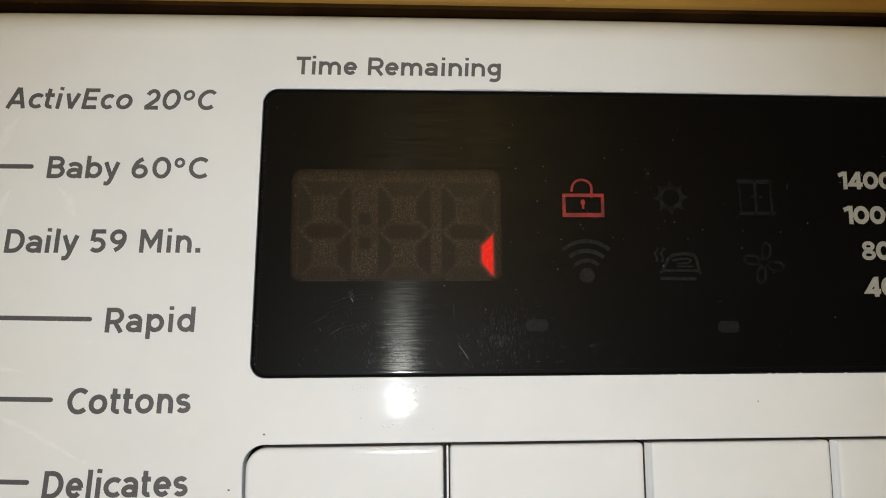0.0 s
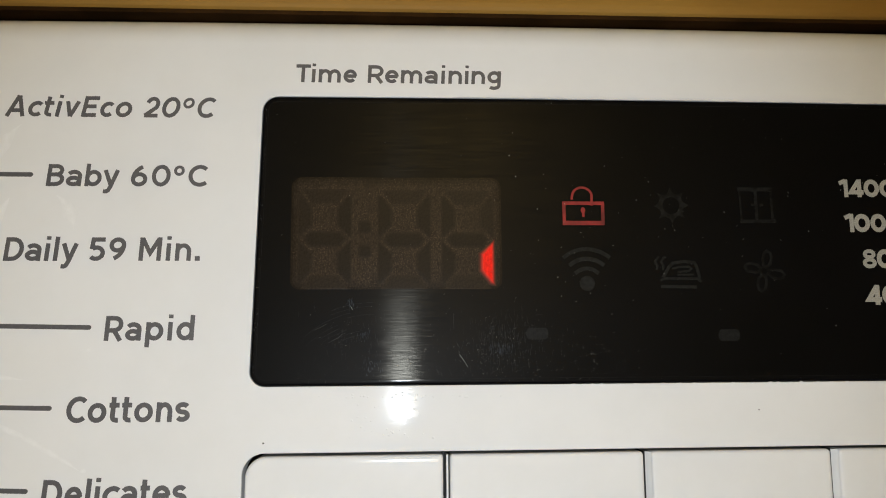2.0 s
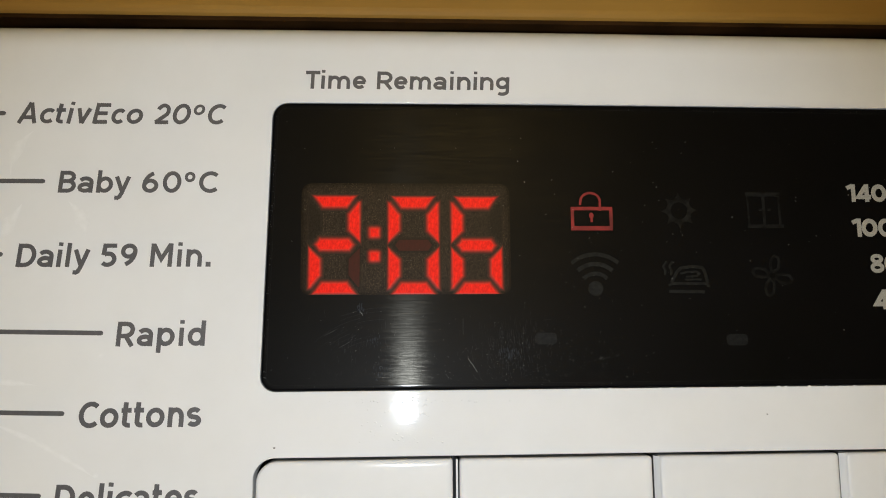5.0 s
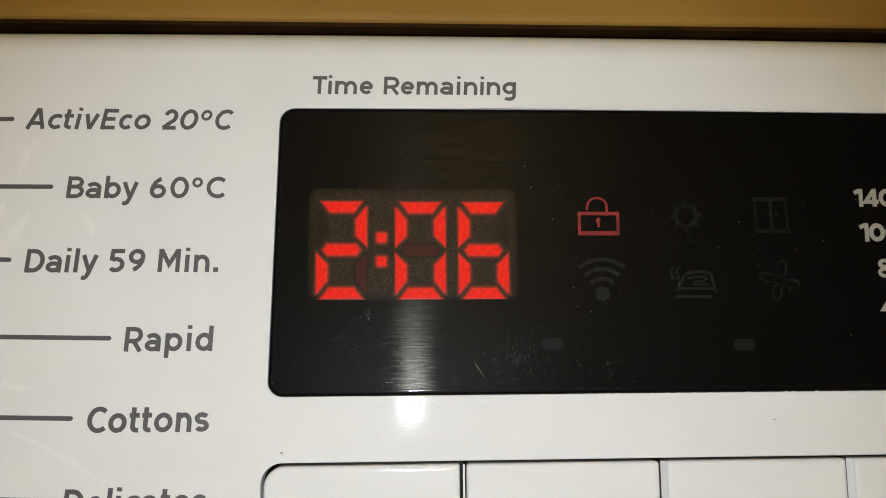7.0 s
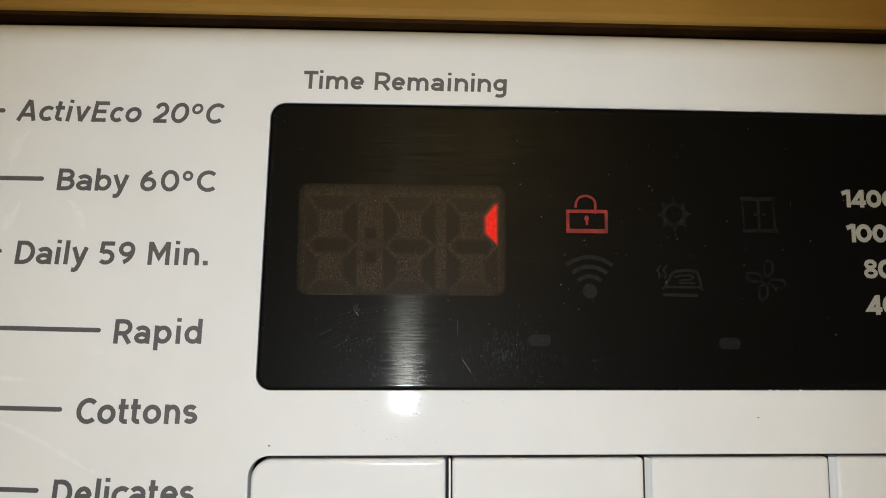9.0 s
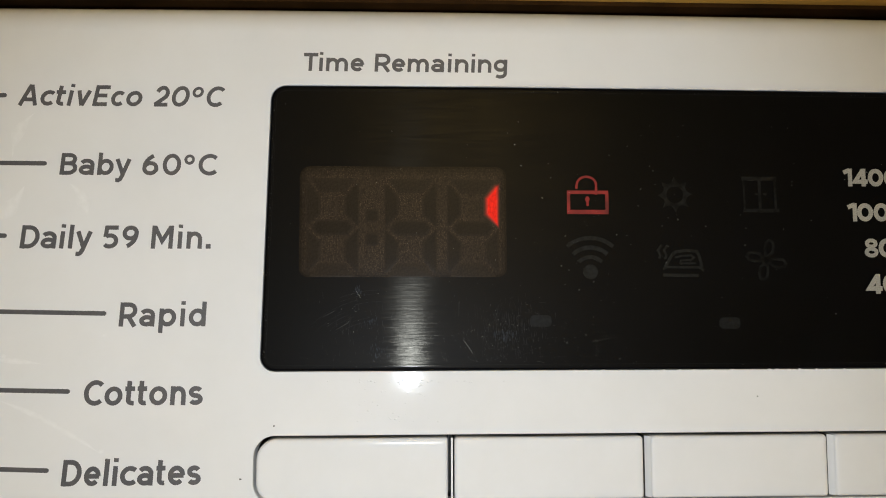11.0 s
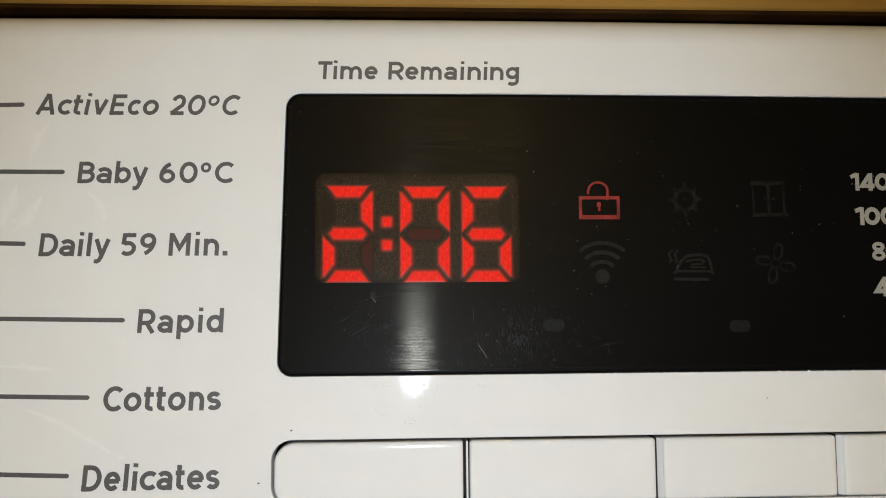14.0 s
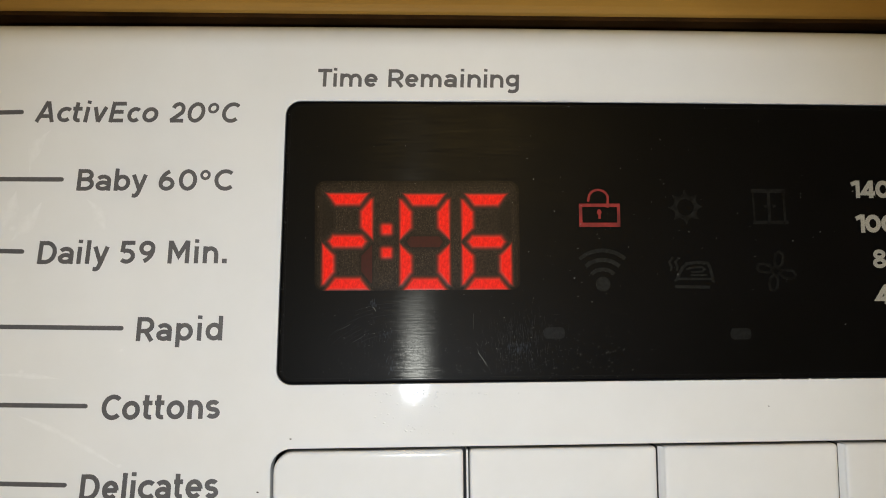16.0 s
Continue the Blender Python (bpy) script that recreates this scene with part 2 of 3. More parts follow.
def letter_strokes(c, W, H, w):
    """Centre lines of a plain geometric sans letter of width W, capital height H and stroke w; True: a closed line."""
    X = 0.745 * H
    l, r, b, t, xt, m = w / 2, W - w / 2, w / 2, H - w / 2, 0.745 * H - w / 2, W / 2
    rx, rz = (W - w) / 2, (X - w) / 2

    def ring(cx, cz, a, d):
        return arc(cx, cz, a, 0, 345, 23, d), True

    def line(*p):
        return list(p), False

    def open_round(h):
        a = (W - 0.2 * w - l) / 1.68
        return arc(l + a, h / 2, a, 47, 313, 24, (h - w) / 2), False

    def arch(x0, x1):
        return [(x0, 0.42 * X)] + arc((x0 + x1) / 2, xt - 0.36 * X, (x1 - x0) / 2, 180, 0, 12, 0.36 * X) + [(x1, 0)], False

    bowl = ring(m, X / 2, rx, rz)
    if c == "A":
        return [line((l * 0.9, 0), (m - 0.06 * w, H)), line((W - l * 0.9, 0), (m + 0.06 * w, H)), line((0.24 * W, 0.29 * H), (0.76 * W, 0.29 * H))]
    if c == "B":
        k = 0.53 * H
        up = [(l, t)] + arc(0.5 * W, (t + k) / 2, 0.43 * W - w / 2, 90, -90, 10, (t - k) / 2) + [(l, k)]
        low = [(l, k)] + arc(0.52 * W, (b + k) / 2, 0.48 * W - w / 2, 90, -90, 10, (k - b) / 2) + [(l, b)]
        return [line((l, 0), (l, H)), (up, False), (low, False)]
    if c == "C":
        return [open_round(H)]
    if c == "c":
        return [open_round(X)]
    if c == "D":
        return [line((l, 0), (l, H)), ([(l, t)] + arc(0.42 * W, H / 2, 0.58 * W - w / 2, 90, -90, 16, (H - w) / 2) + [(l, b)], False)]
    if c == "E":
        return [line((l, 0), (l, H)), line((l, t), (W, t)), line((l, 0.51 * H), (0.9 * W, 0.51 * H)), line((l, b), (W, b))]
    if c == "M":
        return [line((l, 0), (l, H)), line((r, 0), (r, H)), line((l * 1.2, H - 0.2 * w), (m, 0.33 * H), (W - l * 1.2, H - 0.2 * w))]
    if c == "R":
        k = 0.42 * H
        return [line((l, 0), (l, H)), ([(l, t)] + arc(0.5 * W, (t + k) / 2, 0.46 * W - w / 2, 90, -90, 10, (t - k) / 2) + [(l, k)], False),
                line((0.50 * W, k), (W - 0.5 * w, 0))]
    if c == "T":
        return [line((0, t), (W, t)), line((m, 0), (m, t))]
    if c == "a":
        cx = 0.47 * W
        return [([(r, 0), (r, 0.60 * X)] + arc(cx, 0.62 * X, r - cx, 0, 148, 12, xt - 0.62 * X), False), ring(m - 0.02 * W, 0.295 * X + 0.1 * w, rx, 0.295 * X - 0.4 * w)]
    if c in "bp":
        return [line((l, 0), (l, 1.03 * H)) if c == "b" else line((l, X), (l, -0.27 * H)), bowl]
    if c in "dg":
        if c == "d":
            return [line((r, 0), (r, 1.03 * H)), bowl]
        return [([(r, X), (r, -0.04 * H)] + arc(m, -0.05 * H, rx, 0, -140, 12, 0.17 * H), False), ring(m, X / 2 + 0.03 * H, rx, rz - 0.03 * H)]
    if c == "e":
        return [(arc(m, X / 2, rx, 0, 318, 26, rz), False), line((l, X / 2), (W - 0.3 * w, X / 2))]
    if c == "i":
        return [line((m, 0), (m, X)), line((m, 0.90 * H), (m, 1.05 * H))]
    if c == "l":
        return [line((m, 0), (m, 1.03 * H))]
    if c == "m":
        return [line((l, 0), (l, X)), arch(l, m), arch(m, r)]
    if c == "n":
        return [line((l, 0), (l, X)), arch(l, r)]
    if c == "o":
        return [bowl]
    if c == "0":
        return [ring(m, H / 2, rx, (H - w) / 2)]
    if c == "s":
        q = (X - w) / 4
        return [(arc(m, X - w / 2 - q, rx, 28, 270, 14, q) + arc(m, w / 2 + q, rx, 90, -152, 14, q)[1:], False)]
    if c == "t":
        x = 0.38 * W
        return [([(x, 0.96 * H), (x, 0.28 * X)] + arc(x + 0.45 * W, 0.28 * X, 0.45 * W, 180, 285, 8, 0.28 * X - b), False), line((0, xt), (0.96 * W, xt))]
    if c == "v":
        return [line((l * 0.85, X), (m, 0.02 * H)), line((W - l * 0.85, X), (m, 0.02 * H))]
    if c == "y":
        return [line((l * 0.85, X), (m + 0.05 * W, 0.03 * H)), line((W - l * 0.85, X), (0.52 * W, -0.02 * H), (0.40 * W, -0.19 * H), (0.28 * W, -0.235 * H), (0.10 * W, -0.22 * H))]
    if c == "2":
        return [(arc(m, t - 0.27 * H, rx * 0.95, 165, -38, 14, 0.27 * H) + [(l, b)], False), line((l * 0.7, b), (W, b))]
    if c == "4":
        return [line((0.70 * W, H - 0.3 * w), (l * 0.9, 0.27 * H), (W, 0.27 * H)), line((0.72 * W, 0), (0.72 * W, H))]
    if c == "5":
        return [line((W * 0.94, t), (0.20 * W, t), (0.15 * W, 0.50 * H)), (arc(0.45 * W, 0.33 * H, r - 0.45 * W, 128, -140, 18, 0.33 * H - b), False)]
    if c in "69":
        out = [ring(m, 0.325 * H, rx, 0.325 * H - b), (arc(0.98 * W, 0.34 * H, 0.98 * W - l, 112, 180, 10, (t - 0.34 * H) * 1.05), False)]
        return out if c == "6" else [([(W - x, H - z) for x, z in p], f) for p, f in out]
    if c == "8":
        return [ring(m, 0.74 * H, rx * 0.88, 0.26 * H - 0.8 * b), ring(m, 0.28 * H, rx, 0.28 * H - 0.8 * b)]
    if c == "1":
        return [line((W - w / 2, 0), (W - w / 2, H)), line((0.06 * W, 0.77 * H), (W - 0.62 * w, 0.92 * H))]
    if c == "°":
        return [ring(m, 0.97 * H - m, m - 0.36 * w, m - 0.36 * w)]
    return [line((0, w * 0.55), (W, w * 0.55))]


def lettering(text, spans, z0, cap, parent, material, name, weight=0.182, slant=None, y=-0.03):
    """Printed characters on the baseline z0, capitals of height cap, each between the two x of its span."""
    w = weight * cap
    lean = slant
    for char, (x0, x1) in zip(text.replace(" ", ""), spans):
        slant = lean if lean is not None else 0.0026 * max(0.0, -x0 - 14.0)
        tall = cap * (0.745 if char in "acemnosv" else 1.0)
        W = (x1 - x0) - 0.1 * slant * tall
        bm = bmesh.new()
        for k, (pts, closed) in enumerate(letter_strokes(char, W, cap, w)):
            pts = [(x0 + x + slant * (z - 0.4 * tall), z0 + z) for x, z in pts]
            stroke(bm, pts, w * {"°": 0.72, ".": 1.1, "8": 0.8, "1": 0.95}.get(char, 1.0), y - 0.004 * k, y + 0.02, closed)
        part(name, bm, material, parent, "", at((x0 + x1) / 2, z0, y))


def box(bm, x0, x1, y0, y1, z0, z1):
    vs = [bm.verts.new((x, y, z)) for x in (x0, x1) for y in (y0, y1) for z in (z0, z1)]
    for f in ((0, 1, 3, 2), (4, 6, 7, 5), (0, 4, 5, 1), (2, 3, 7, 6), (0, 2, 6, 4), (1, 5, 7, 3)):
        bm.faces.new([vs[i] for i in f])


def room_piece(name, dims, material, label):
    bm = bmesh.new()
    box(bm, *dims)
    return tagged(part(name, bm, material), label, name.split("_")[0], kind="structure")


# ---- the room ----
room_piece("floor", (-1.8, 1.8, -2.6, 0.70, -0.10, 0.0), TILE, "plain grey floor of a dim room")
room_piece("ceiling", (-1.8, 1.8, -2.6, 0.70, 2.40, 2.50), PLASTER, "plain pale ceiling")
room_piece("wall_north", (-1.8, 1.8, 0.70, 0.80, 0.0, 2.40), PLASTER, "plain warm wall behind the washing machine")
room_piece("wall_south", (-1.8, 1.8, -2.7, -2.60, 0.0, 2.40), PLASTER, "plain warm wall")
room_piece("wall_east", (1.8, 1.9, -2.6, 0.70, 0.0, 2.40), PLASTER, "plain warm wall")
room_piece("wall_west", (-1.9, -1.8, -2.6, 0.70, 0.0, 2.40), PLASTER, "plain warm wall")


def worktop():
    """Wooden worktop over the machine, its lower front edge eased; a dark sheet below imitates shade."""
    thing = tagged(new("worktop"), "yellow-brown wooden worktop with a dark underside above the washing machine", "worktop")
    bm = bmesh.new()
    e, low = 1.4, 52.35
    prof = [(2.0 + e, low)] + [(2.0 + e - e * math.sin(radians(a)), low + e - e * math.cos(radians(a))) for a in (22, 45, 67, 90)]
    prof += [(2.0, 88.0), (4.0, 90.0), (680.0, 90.0), (680.0, low)]
    ends = [[bm.verts.new(at(x, z, y)) for y, z in prof] for x in (-1500, 1500)]
    for i in range(len(prof)):
        bm.faces.new((ends[0][i - 1], ends[0][i], ends[1][i], ends[1][i - 1]))
    bm.faces.new(ends[0])
    bm.faces.new(ends[1])
    part("board", bm, WOOD, thing)
    # thin dark sheet: the shade below the board put in as colour
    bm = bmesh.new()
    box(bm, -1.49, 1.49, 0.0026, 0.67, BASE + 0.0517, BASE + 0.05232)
    part("underside", bm, UNDER_SHADE, thing, "dark brown sealed underside")


worktop()

# ---- the washing machine ----
machine = tagged(new("washing_machine"), "white washing machine with a printed control fascia, under a wooden worktop", "washing machine")

PANEL = (-19.82, -3.26, 112.0, 37.88)
PANEL_R = 2.1
RECESS = (-21.05, -21.64, 90.0, -12.32)
RECESS_R = (2.9, 0.6, 0.6, 2.9)


def fascia():
    """The front plate with its two openings and a rolled top edge."""
    bm = bmesh.new()
    left, right, low, high, roll = -340.0, 255.0, -75.0, 46.05, 4.5
    tops = [right] + list(range(110, -101, -6)) + [left]
    outer = [(left, low), (right, low)] + [(x, high + crown(x)) for x in tops]
    holes = [lambda g: panel_loop(0.07 + g), lambda g: rrect(*RECESS, RECESS_R, 8, g)]
    rims = (0.13, 0.22)
    loops = [outer] + [h(e) for h, e in zip(holes, rims)]
    rings = [[bm.verts.new(at(x, z)) for x, z in lp] for lp in loops]
    flat = [v for r in rings for v in r]
    from mathutils import geometry
    for tri in geometry.tessellate_polygon([[Vector((x, z, 0)) for x, z in lp] for lp in loops]):
        bm.faces.new([flat[i] for i in tri])
    # rims of the openings, rounded inward, and their side walls
    for ring, h, e in zip(rings[1:], holes, rims):
        prev = ring
        for g, y in [(e * (1 - math.sin(radians(a))), e * (1 - math.cos(radians(a)))) for a in (30, 60, 90)] + [(0.0, 3.5)]:
            nxt = [bm.verts.new(at(x, z, y)) for x, z in h(g)]
            for i in range(len(ring)):
                f = bm.faces.new((prev[i - 1], prev[i], nxt[i], nxt[i - 1]))
                f.smooth = y < 3
            prev = nxt
    # rolled top
    prev = rings[0][2:]
    for i in range(1, 15):
        a = radians(90 * i / 14)
        nxt = [bm.verts.new(at(x, high + crown(x) + roll * math.sin(a), roll * (1 - math.cos(a)))) for x in tops]
        for j in range(len(tops) - 1):
            bm.faces.new((prev[j], prev[j + 1], nxt[j + 1], nxt[j])).smooth = True
        prev = nxt
    back = [bm.verts.new(at(x, high + crown(x) + roll, 40)) for x in tops]
    for j in range(len(tops) - 1):
        bm.faces.new((prev[j], prev[j + 1], back[j + 1], back[j]))
    return part("fascia", bm, WHITE, machine, "glossy white plastic control fascia", at(0, 0))


fascia()

bm = bmesh.new()
box(bm, -0.340, 0.255, 0.010, 0.58, 0.015, BASE - 0.075)
box(bm, -0.338, 0.253, 0.042, 0.58, BASE - 0.075, BASE + 0.0500)
part("body", bm, WHITE, machine, "white sheet-metal cabinet")
bm = bmesh.new()
box(bm, -0.030, 0.120, 0.0085, 0.0100, BASE - 0.030, BASE + 0.045)
part("backing", bm, GAP, machine, "dark plastic carrier behind the openings")

# ---- display panel ----
def panel_slab(front=-0.16):
    """The panel's plate, its rim falling away softly."""
    bm = bmesh.new()
    rim = ((0.75, 0.0), (0.60, 0.0), (0.36, 0.008), (0.24, 0.030), (0.14, 0.08), (0.05, 0.18), (0.0, 0.42))
    slab(bm, [(panel_loop(-g), front + y) for g, y in rim], 3.0)
    bm.faces.ensure_lookup_table()
    for k, f in enumerate(bm.faces):
        f.smooth = True
        f.material_index = int(k > 77)      # the polished rim, past the flat front and its first ring
    return bm


panel = part("display_panel", panel_slab(), BLACK, machine,
             "black gloss display panel with fine scratches and dust", at(0, 0), smooth=False)
FRONT = -0.16
panel.data.materials.append(POLISHED)


# paler line round the panel: light caught by its crease, put into the colour
bm = bmesh.new()
stroke(bm, panel_loop(-0.80)[::-1], 0.07, FRONT - 0.012, FRONT + 0.1, closed=True)
part("edge_gleam_line", bm, EDGE_GLEAM, panel, "fine grey bead round the panel", at(0, 0))


def on_panel(name, bm, material, label="", origin=None):
    return part(name, bm, material, panel, label, origin or at(0, 0))


WIN = (-15.0, 10.05, 14.85, 26.10)


def display_window():
    """The film over the digits, its pigment thinning out towards its edge."""
    radii = (1.3, 1.3, 1.5, 1.5)
    bm = bmesh.new()
    slab(bm, [(rrect(*WIN, radii, 7, -1.25), FRONT - 0.02)], FRONT + 0.2)
    rings = [[bm.verts.new(at(x, z, FRONT - 0.02 + 0.001 * h)) for x, z in rrect(*WIN, radii, 7, -d)] for h, d in enumerate((1.25, 0.75, 0.3, 0.0))]
    rings.append([bm.verts.new(at(x, z, FRONT + 0.1)) for x, z in rrect(*WIN, radii)])
    for k, (p, q) in enumerate(zip(rings, rings[1:])):
        for i in range(len(p)):
            bm.faces.new((p[i - 1], p[i], q[i], q[i - 1])).material_index = min(3, k + 1)
    ob = on_panel("display_window", bm, WINDOW[0], "smoked brown display window")
    for m in WINDOW[1:]:
        ob.data.materials.append(m)


display_window()


def segment_loop(kind, cx, cz):
    """One bar of a seven-segment digit whose middle is (cx, cz)."""
    w, h, t, g = 3.62, 7.03, 1.68, 0.32      # half width, half height, bar, mitre gap
    if kind in "ad":
        s = 1 if kind == "a" else -1
        lo = 2.98 if kind == "a" else 3.05
        pts = [(-lo, s * h), (lo, s * h), (lo - 1.25, s * (h - t)), (-lo + 1.25, s * (h - t))]
    elif kind == "g":
        pts = [(-2.72, 0.0), (-2.1, 0.86), (2.1, 0.86), (2.72, 0.0), (2.1, -0.86), (-2.1, -0.86)]
    else:
        sx = 1 if kind in "bc" else -1
        sz = 1 if kind in "bf" else -1
        pts = [(sx * w, sz * (g + 0.05)), (sx * w, sz * (h - 0.85)), (sx * (w - 0.3), sz * (h - 0.92)),
               (sx * (w - t), sz * (h - t - 0.95)), (sx * (w - t), sz * (g + 1.75))]
    return [(cx + x, cz + z) for x, z in pts]


DIGITS = {1: (-10.27, 17.20), 2: (0.96, 17.10), 3: (10.00, 17.08)}
DOTS = {"high": (-4.62, 18.94), "low": (-4.62, 15.52)}
OUT, IN = FRONT - 0.05, FRONT + 0.9        # a light bar stands in front of the film, or sinks behind it
lights = {}


def swell(loop, d):
    """The outline moved outward by d, its corners kept in line with both sides."""
    out = []
    n = len(loop)
    area = sum(loop[i - 1][0] * loop[i][1] - loop[i][0] * loop[i - 1][1] for i in range(n))
    s = 1 if area > 0 else -1
    for i in range(n):
        (ax, az), (bx, bz), (cx, cz) = loop[i - 1], loop[i], loop[(i + 1) % n]
        u, v = Vector((bx - ax, bz - az)).normalized(), Vector((cx - bx, cz - bz)).normalized()
        m = Vector((u.y + v.y, -(u.x + v.x))) * s
        m = m.normalized()
        k = min(2.0 if d < 0 else 1.3, 1 / max(0.4, m.dot(Vector((u.y, -u.x)) * s)))
        out.append((bx + m.x * d * k, bz + m.y * d * k))
    return out


def light_bar(name, loop, mx, mz, weak):
    """A light bar whose glow dies away softly over its edge."""
    bm = bmesh.new()
    slab(bm, [(swell(loop, -0.07 if weak else -0.24), OUT)], OUT + 0.02)
    if not weak:
        rings = [[bm.verts.new(at(x, max(z, WIN[1] + 0.03), OUT + 0.004 * h)) for x, z in swell(loop, d)]
                 for h, d in enumerate((-0.24, -0.17, -0.10, -0.01, 0.09, 0.19, 0.31, 0.46))]
        for k, (inner, outer) in enumerate(zip(rings, rings[1:])):
            for i in range(len(inner)):
                bm.faces.new((inner[i - 1], inner[i], outer[i], outer[i - 1])).material_index = k + 1
    ob = on_panel(name, bm, FAINT if weak else RED, "faintly glowing red segment" if weak else "glowing red segment", at(mx, mz, OUT))
    if not weak:
        for m in SOFT:
            ob.data.materials.append(m)
    return ob


def film_bar(name, loop, mx, mz, pale=0):
    """An unlit bar, a little darker than the film round it, its edge soft. pale: how far it fades into the film."""
    bm = bmesh.new()
    slab(bm, [(swell(loop, -0.12), FRONT - 0.035)], FRONT + 0.1)
    rings = [[bm.verts.new(at(x, max(z, WIN[1] + 0.02), FRONT - 0.035 + 0.003 * h)) for x, z in swell(loop, d)]
             for h, d in enumerate((-0.12, 0.0, 0.12, 0.26))]
    for k, (inner, outer) in enumerate(zip(rings, rings[1:])):
        for i in range(len(inner)):
            bm.faces.new((inner[i - 1], inner[i], outer[i], outer[i - 1])).material_index = k + 1
    ob = on_panel(name, bm, SEGMENT[pale], "", at(mx, mz, FRONT))
    for k in (1, 2, 3):
        ob.data.materials.append(SEGMENT[min(3, k + pale)])


def seven_segments():
    for d, (cx, cz) in DIGITS.items():
        for k in "abcdefg":
            loop = segment_loop(k, cx, cz)
            mx, mz = sum(p[0] for p in loop) / len(loop), sum(p[1] for p in loop) / len(loop)
            film_bar("segment", loop, mx, mz, 2 if k in "ad" else 1 if (d, k) in ((1, "e"), (1, "f"), (3, "b"), (3, "c")) else 0)
            weak = (d, k) in ((1, "c"), (2, "g"))
            lights[d, k] = light_bar("segment_light", loop, mx, mz, weak)
    for k, (cx, cz) in DOTS.items():
        film_bar("colon_dot", rrect(cx - 0.72, cz - 0.72, cx + 0.72, cz + 0.72, 0.3, 3), cx, cz)
        lights["colon", k] = light_bar("colon_light", rrect(cx - 0.76, cz - 0.76, cx + 0.76, cz + 0.76, 0.3, 3), cx, cz, False)


seven_segments()
YF, YB = FRONT - 0.02, FRONT + 0.05


def icons():
    bm = bmesh.new()      # open padlock, lit red
    x0, z0, x1, z1 = 23.75, 19.25, 29.85, 22.70
    stroke(bm, [(x0, z0 + 0.3), (x1, z0 + 0.3)], 0.62, YF, YB)
    stroke(bm, [(x0, z1 - 0.25), (x1, z1 - 0.25)], 0.5, YF, YB)
    for x in (x0 + 0.24, x1 - 0.2):
        stroke(bm, [(x, z0 + 0.4), (x, z1 - 0.3)], 0.46, YF - 0.004, YB)
    stroke(bm, [(25.15, 22.98), (25.2, 23.5)] + arc(26.66, 23.55, 1.42, 176, 0, 14, 1.2) + [(28.05, 22.1)], 0.34, YF - 0.008, YB)
    slab(bm, [(arc(26.76, 21.42, 0.34, 0, 330, 11, 0.44), YF)], YB)
    stroke(bm, [(26.78, 21.2), (26.80, 20.45)], 0.34, YF - 0.004, YB)
    on_panel("padlock_icon", bm, LOCKRED, "glowing red open padlock icon")
    bm = bmesh.new()      # wireless sign
    cx, cz = 27.06, 10.80
    slab(bm, [(arc(cx, cz, 1.08, 0, 345, 23), YF)], YB)
    for r, w in ((2.35, 0.55), (3.75, 0.6), (5.15, 0.55)):
        half = {2.35: 46, 3.75: 42, 5.15: 41}[r]
        stroke(bm, arc(cx, cz - 0.2, r, 90 + half, 90 - half, 16), w, YF, YB)
    on_panel("wireless_icon", bm, GHOST, "unlit grey wireless icon")
    bm = bmesh.new()      # sun
    cx, cz = 39.75, 22.15
    rim = [(2.65 if j % 6 == 0 else 2.05 if j % 6 in (1, 5) else 1.83, 1.26) for j in range(48)]
    rings = [[bm.verts.new(at(cx + rr[k] * math.cos(radians(2 + 7.5 * j)), cz + rr[k] * math.sin(radians(2 + 7.5 * j)), y)) for j, rr in enumerate(rim)]
             for k, y in ((0, YB), (0, YF), (1, YF), (1, YB))]
    for p, q in zip(rings, rings[1:]):
        for j in range(48):
            bm.faces.new((p[j - 1], p[j], q[j], q[j - 1]))
    on_panel("sun_icon", bm, DIM, "unlit grey sun icon")
    bm = bmesh.new()      # cupboard outline, its top and foot heavier than its sides
    stroke(bm, [(49.75, 24.6), (55.0, 24.6)], 0.58, YF, YB)
    stroke(bm, [(49.9, 19.85), (55.3, 19.85)], 0.50, YF, YB)
    stroke(bm, [(50.15, 20.1), (50.05, 24.3)], 0.26, YF - 0.004, YB)
    stroke(bm, [(54.8, 20.1), (54.75, 24.3)], 0.34, YF - 0.004, YB)
    stroke(bm, [(52.45, 20.1), (52.4, 24.3)], 0.42, YF - 0.004, YB)
    for x in (51.7, 53.0):
        stroke(bm, [(x, 22.3), (x + 0.45, 22.3)], 0.34, YF - 0.008, YB)
    on_panel("cupboard_icon", bm, DIM, "unlit grey cupboard icon")
    bm = bmesh.new()      # steam iron
    stroke(bm, [(37.75, 10.35), (42.95, 10.25)], 0.44, YF, YB)
    stroke(bm, [(37.7, 11.2), (38.3, 11.5), (43.2, 11.45), (43.75, 11.0)], 0.34, YF, YB)
    stroke(bm, [(38.1, 11.6), (39.0, 13.15), (39.6, 13.7), (41.2, 13.95), (42.75, 13.8), (43.05, 13.3), (43.5, 11.5)], 0.42, YF - 0.004, YB)
    stroke(bm, [(39.5, 12.9), (40.6, 13.15), (41.9, 13.2), (42.3, 12.9), (41.9, 12.55), (40.3, 12.45)], 0.28, YF, YB)
    stroke(bm, [(40.2, 12.05), (42.6, 12.05)], 0.26, YF, YB)
    for x in (37.05, 37.95):
        stroke(bm, [(x + 0.55, 14.7), (x - 0.05, 13.95), (x + 0.3, 13.3), (x + 0.15, 12.7)], 0.30, YF, YB)
    on_panel("iron_icon", bm, GHOST, "unlit grey steam iron icon")
    bm = bmesh.new()      # fan with four broad pinwheel blades
    cx, cz = 53.1, 12.55
